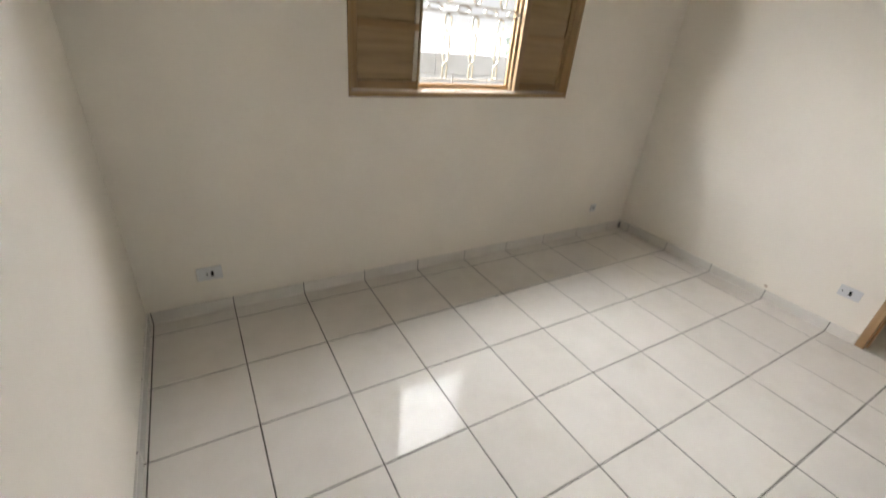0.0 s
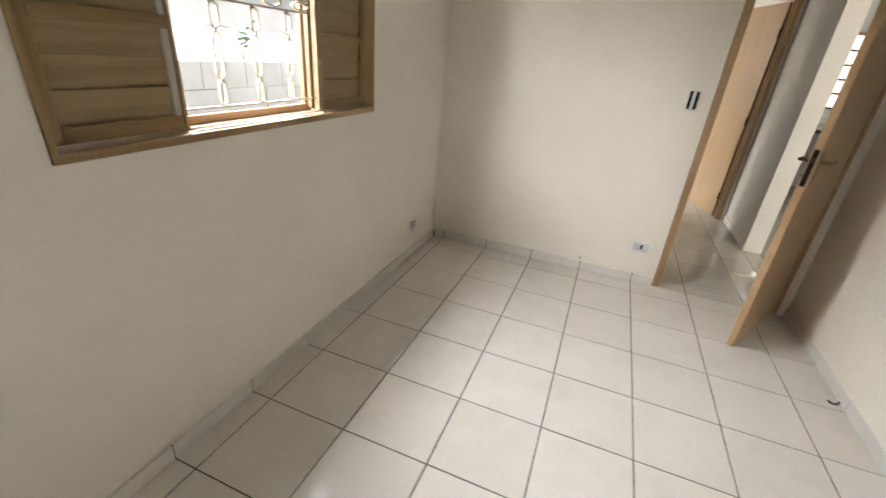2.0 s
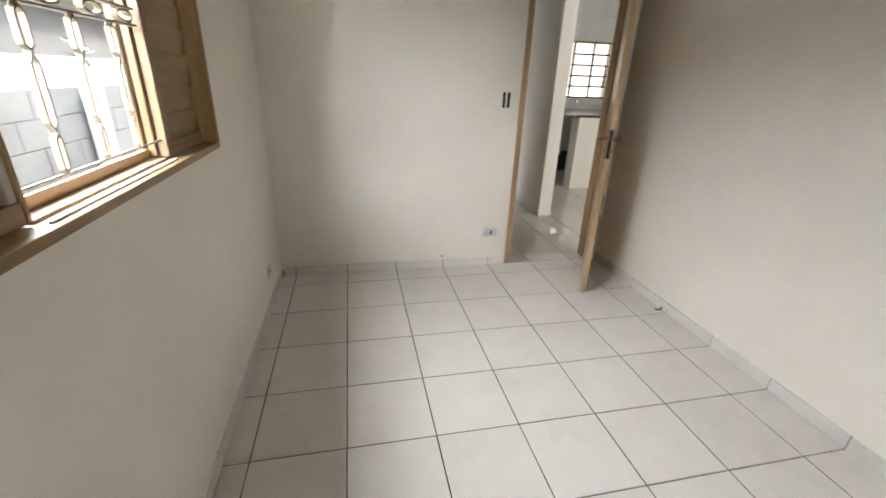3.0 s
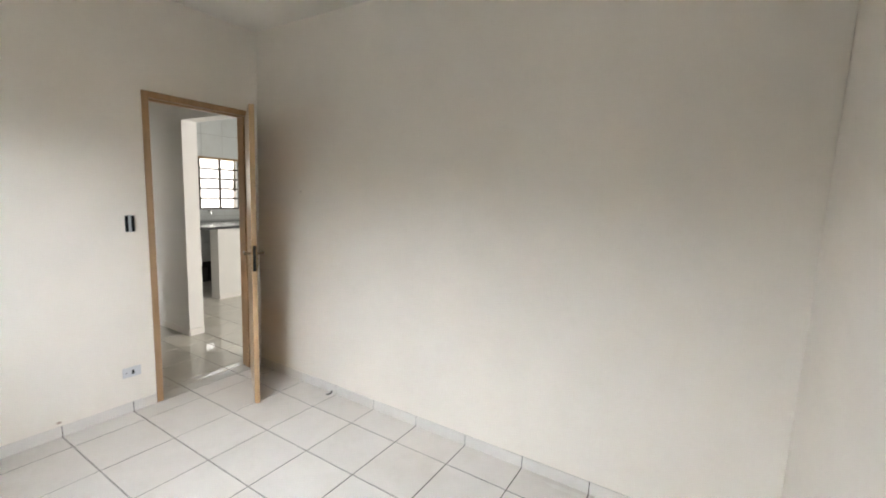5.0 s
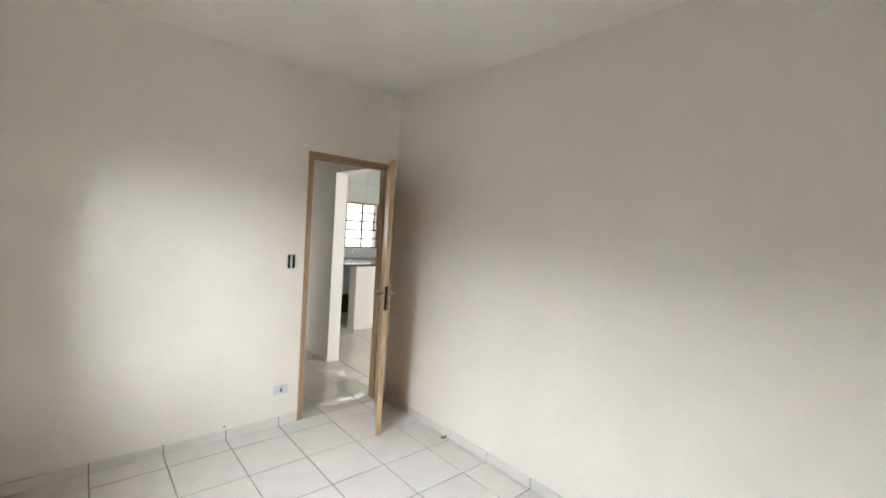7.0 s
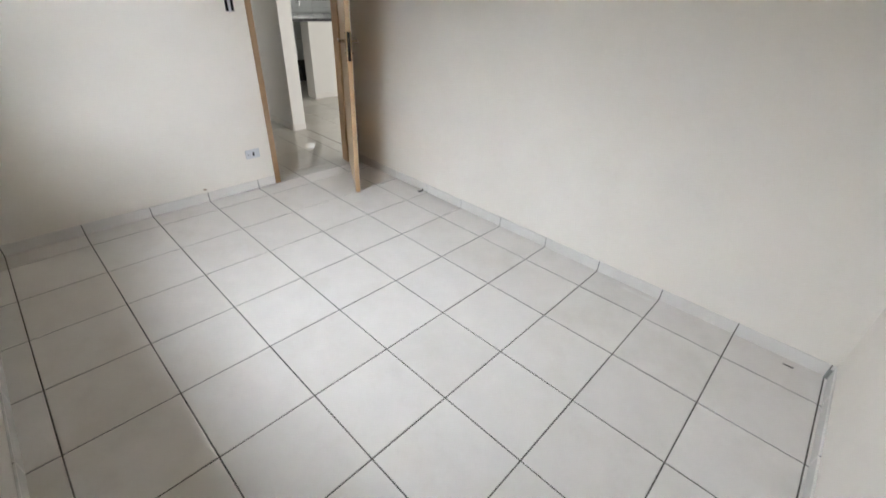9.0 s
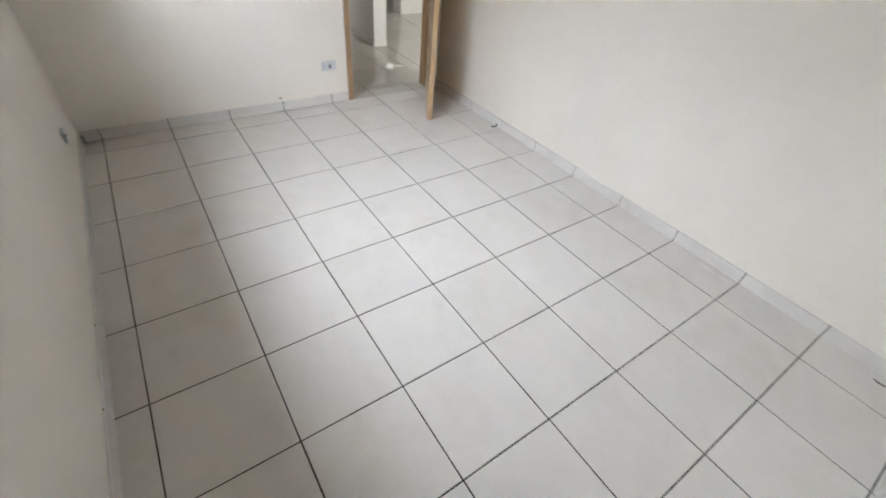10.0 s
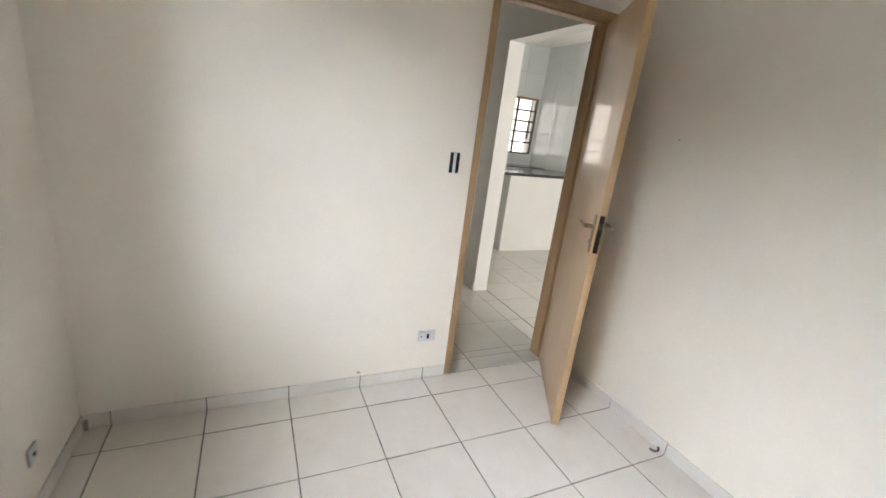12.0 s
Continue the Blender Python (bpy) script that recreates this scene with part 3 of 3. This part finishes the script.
# ---- outside the bedroom window ----
structure("ground", box_bm(-150, 150, NY + 0.14, 150, -0.35, -0.25), GROUND, "grey cement yard", "ground")
structure("ground", box_bm(-150, 150, -150, KY0 - 0.14, -0.35, -0.25), GROUND, "grey cement ground behind the house", "ground")
structure("ground", box_bm(KX + 0.14, 150, KY0 - 0.14, NY + 0.14, -0.35, -0.25), GROUND, "grey cement ground beside the house", "ground")
structure("ground", box_bm(-150, WX - 0.14, KY0 - 0.14, NY + 0.14, -0.35, -0.25), GROUND, "grey cement ground beside the bedroom", "ground")
yw = base("yard_wall", pose(3, 3.5, -0.25), "low rough grey block wall across the yard", "wall", kind="structure")
YT = 1.52
part("core", box_bm(-3.6, 9, 0.012, 0.15, 0, YT), CONC, yw)
seen = []
for r in range(8):
    for c in range(-12, 16):
        x0 = c * 0.40 + (0.2 if r % 2 else 0.0)
        if -3.2 < x0 < 4.6:
            if not seen:
                seen.append(mesh_of("block", box_bm(0.002, 0.398, 0, 0.03, 0.002, 0.188, 0.003), CONC))
            ob = new("block", seen[0])
            ob.parent = yw
            ob.location = (x0, random.uniform(-0.004, 0.004), r * 0.19)
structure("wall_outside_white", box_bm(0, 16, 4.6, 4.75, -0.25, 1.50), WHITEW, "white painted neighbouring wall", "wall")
nb = base("neighbour_house", pose(4, 9, -0.25), "pale neighbouring house wall in the distance", "house", kind="structure")
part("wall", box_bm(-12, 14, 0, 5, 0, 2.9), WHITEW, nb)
part("roof", box_bm(-12.4, 14.4, -0.4, 5.4, 2.9, 3.05, 0.01), CONC, nb)
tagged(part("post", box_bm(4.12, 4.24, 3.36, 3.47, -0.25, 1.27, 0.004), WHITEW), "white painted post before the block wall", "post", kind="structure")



def weed(name, m, seed, label):
    """A thin plant: stems with pointed leaves."""
    rnd = random.Random(seed)
    ob = base(name, m, label, "plant")
    stem, leaves = bmesh.new(), bmesh.new()
    for k in range(4):
        a, tip = rnd.uniform(0, 6.28), rnd.uniform(0.20, 0.34)
        top = Vector((0.09 * math.cos(a), 0.04 * math.sin(a), tip))
        cyl_bm(0.003, (0, 0, 0), top, 6, 0.001, stem)
        for j in range(5):
            p = top * (0.35 + 0.16 * j)
            b = rnd.uniform(0, 6.28)
            d = Vector((math.cos(b), math.sin(b), 0.35)).normalized() * rnd.uniform(0.07, 0.13)
            w = d.cross(Vector((0, 0, 1))).normalized() * 0.024
            vs = [leaves.verts.new(p + q) for q in (Vector((0, 0, 0)), d * 0.5 + w, d, d * 0.5 - w)]
            leaves.faces.new(vs)
    part("stem", stem, LEAF, ob)
    part("foliage", leaves, LEAF, ob)
    return ob


weed("weed", pose(2.86, 3.57, 1.27), 3, "small green weed growing on the block wall")
weed("weed", pose(4.48, 3.57, 1.27), 8, "small green weed growing on the block wall")

for ob in scene.objects:
    if ob.parent is None and ob.name.split(".")[0] == "crate":
        tagged(ob, group="crates below the worktop")
for ob in scene.objects:
    if ob.parent is None and ob.name.split(".")[0] == "weed":
        tagged(ob, group="weeds on the block wall")

# ---- floor tiles, skirting tiles and wall tiles ----
TH, GAP = 0.008, 0.0055


def tile_mesh(w, d, mat, name="tile", h=TH):
    return mesh_of(name, box_bm(0, w, 0, d, -h, 0, 0.0013), mat)


cache = {}


def lay(x0, x1, y0, y1, parent, mat):
    """One floor tile, between its joints."""
    w, d = round(x1 - x0 - GAP, 4), round(y1 - y0 - GAP, 4)
    if w < 0.012 or d < 0.012:
        return
    key = (w, d, mat.name)
    if key not in cache:
        cache[key] = tile_mesh(w, d, mat)
    ob = new("tile", cache[key])
    ob.parent = parent
    ob.location = (x0 + GAP / 2, y0 + GAP / 2, random.uniform(-0.0003, 0.0003))
    ob.rotation_euler = (random.uniform(-0.0012, 0.0012), random.uniform(-0.0012, 0.0012), random.uniform(-0.0016, 0.0016))


def spread(a, b, origin=0.0):
    """The joints between a and b."""
    out = [a]
    k = math.ceil((a - origin) / S + 1e-6)
    while origin + k * S < b - 1e-6:
        if origin + k * S > a + 1e-6:
            out.append(origin + k * S)
        k += 1
    return out + [b]


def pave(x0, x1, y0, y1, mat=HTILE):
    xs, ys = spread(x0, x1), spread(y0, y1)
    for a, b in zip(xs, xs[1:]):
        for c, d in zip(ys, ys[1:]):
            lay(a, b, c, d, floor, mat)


pave(WX, EX, SY, NY, TILE)
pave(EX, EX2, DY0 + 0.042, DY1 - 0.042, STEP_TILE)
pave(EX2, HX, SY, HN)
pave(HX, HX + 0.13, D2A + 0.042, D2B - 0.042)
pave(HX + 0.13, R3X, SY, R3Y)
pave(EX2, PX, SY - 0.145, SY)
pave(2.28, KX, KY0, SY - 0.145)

scache = {}
SH = 0.070


def skirt(a, b, fixed, axis, out):
    """A run of skirting tiles along one wall; out: the way into the room."""
    run = base("skirting", pose(0, 0, 0), "pale grey glazed skirting tiles with open joints", "skirting", kind="structure")
    js = spread(a, b)
    for g in js[1:-1]:
        d = sorted((fixed, fixed + out * 0.0045))
        if axis == "x":
            part("joint", box_bm(g - 0.006, g + 0.006, d[0], d[1], 0.0, SH - 0.001), GROUT, run, "dark open joint")
        else:
            part("joint", box_bm(d[0], d[1], g - 0.006, g + 0.006, 0.0, SH - 0.001), GROUT, run, "dark open joint")
    for p, q in zip(js, js[1:]):
        w = round(q - p - 0.0045, 4)
        if w < 0.012:
            continue
        if w not in scache:
            scache[w] = mesh_of("skirting_tile", box_bm(0, w, 0, 0.009, 0.001, SH, 0.0015), SKIRT)
        ob = new("skirting_tile", scache[w])
        ob.parent = run
        lift = random.uniform(0, 0.0012)
        if axis == "x":
            ob.location = (p + 0.00225, fixed if out > 0 else fixed - 0.009, lift)
        else:
            ob.rotation_euler = (0, 0, math.pi / 2)
            ob.location = (fixed + 0.009 if out > 0 else fixed, p + 0.00225, lift)
    return run


skirt(WX, EX, NY, "x", -1)
skirt(WX, EX, SY, "x", 1)
skirt(SY + 0.01, NY - 0.01, WX, "y", 1)
skirt(DY1 + 0.001, NY - 0.01, EX, "y", -1)
skirt(PX, HX, SY, "x", 1)
skirt(EX2, HX, HN, "x", -1)
skirt(SY + 0.01, R3Y - 0.01, R3X, "y", -1)
bmj = box_bm(PX - 0.009, PX, SY - 0.145, SY, 0.001, SH, 0.0015)
tagged(part("skirting_tile", bmj, SKIRT), "pale glazed skirting tile at the wall's end", "skirting", kind="structure")

TW, THH = 0.355, 0.45
wcache = {}


def wall_tiles(parent, fixed, ya, yb, za, zb, hole=None):
    z = za
    while z < zb - 0.01:
        z2 = min(z + THH, zb)
        y = ya
        while y < yb - 0.01:
            y2 = min(y + TW, yb)
            cells = [(y, y2, z, z2)]
            if hole:
                h0, h1, g0, g1 = hole
                if y < h1 and y2 > h0 and z < g1 and z2 > g0:
                    cells = []
                    if z < g0:
                        cells.append((y, y2, z, g0))
                    if z2 > g1:
                        cells.append((y, y2, g1, z2))
                    if y < h0:
                        cells.append((y, h0, max(z, g0), min(z2, g1)))
                    if y2 > h1:
                        cells.append((h1, y2, max(z, g0), min(z2, g1)))
            for a, b, c, d in cells:
                if b - a > 0.015 and d - c > 0.015:
                    key = (round(b - a, 3), round(d - c, 3))
                    if key not in wcache:
                        wcache[key] = mesh_of("tile", box_bm(-0.008, 0, 0.0015, key[0] - 0.0015, 0.0015, key[1] - 0.0015, 0.001), WTILE)
                    ob = new("tile", wcache[key])
                    ob.parent = parent
                    ob.location = (fixed, a, c)
            y = y2
        z = z2


kt = bpy.data.objects["wall_kitchen_east"]
wall_tiles(kt, KX, -2.945, -0.76, 0.155, CZ, (K0, K1, KZ0, KZ1))
kst = base("wall_tiles_south", pose(0, 0, 0), "pale glossy tiles on the kitchen's south wall", "wall", kind="structure")
for i in range(8):
    for k in range(6):
        x1 = KX - 0.009 - i * TW
        z0 = 0.155 + k * THH
        ob = new("tile", mesh_of("tile", box_bm(x1 - TW + 0.003, x1, KY0, KY0 + 0.008, z0 + 0.0015, min(z0 + THH, CZ) - 0.0015, 0.001), WTILE)) if z0 < CZ - 0.02 else None
        if ob:
            ob.parent = kst
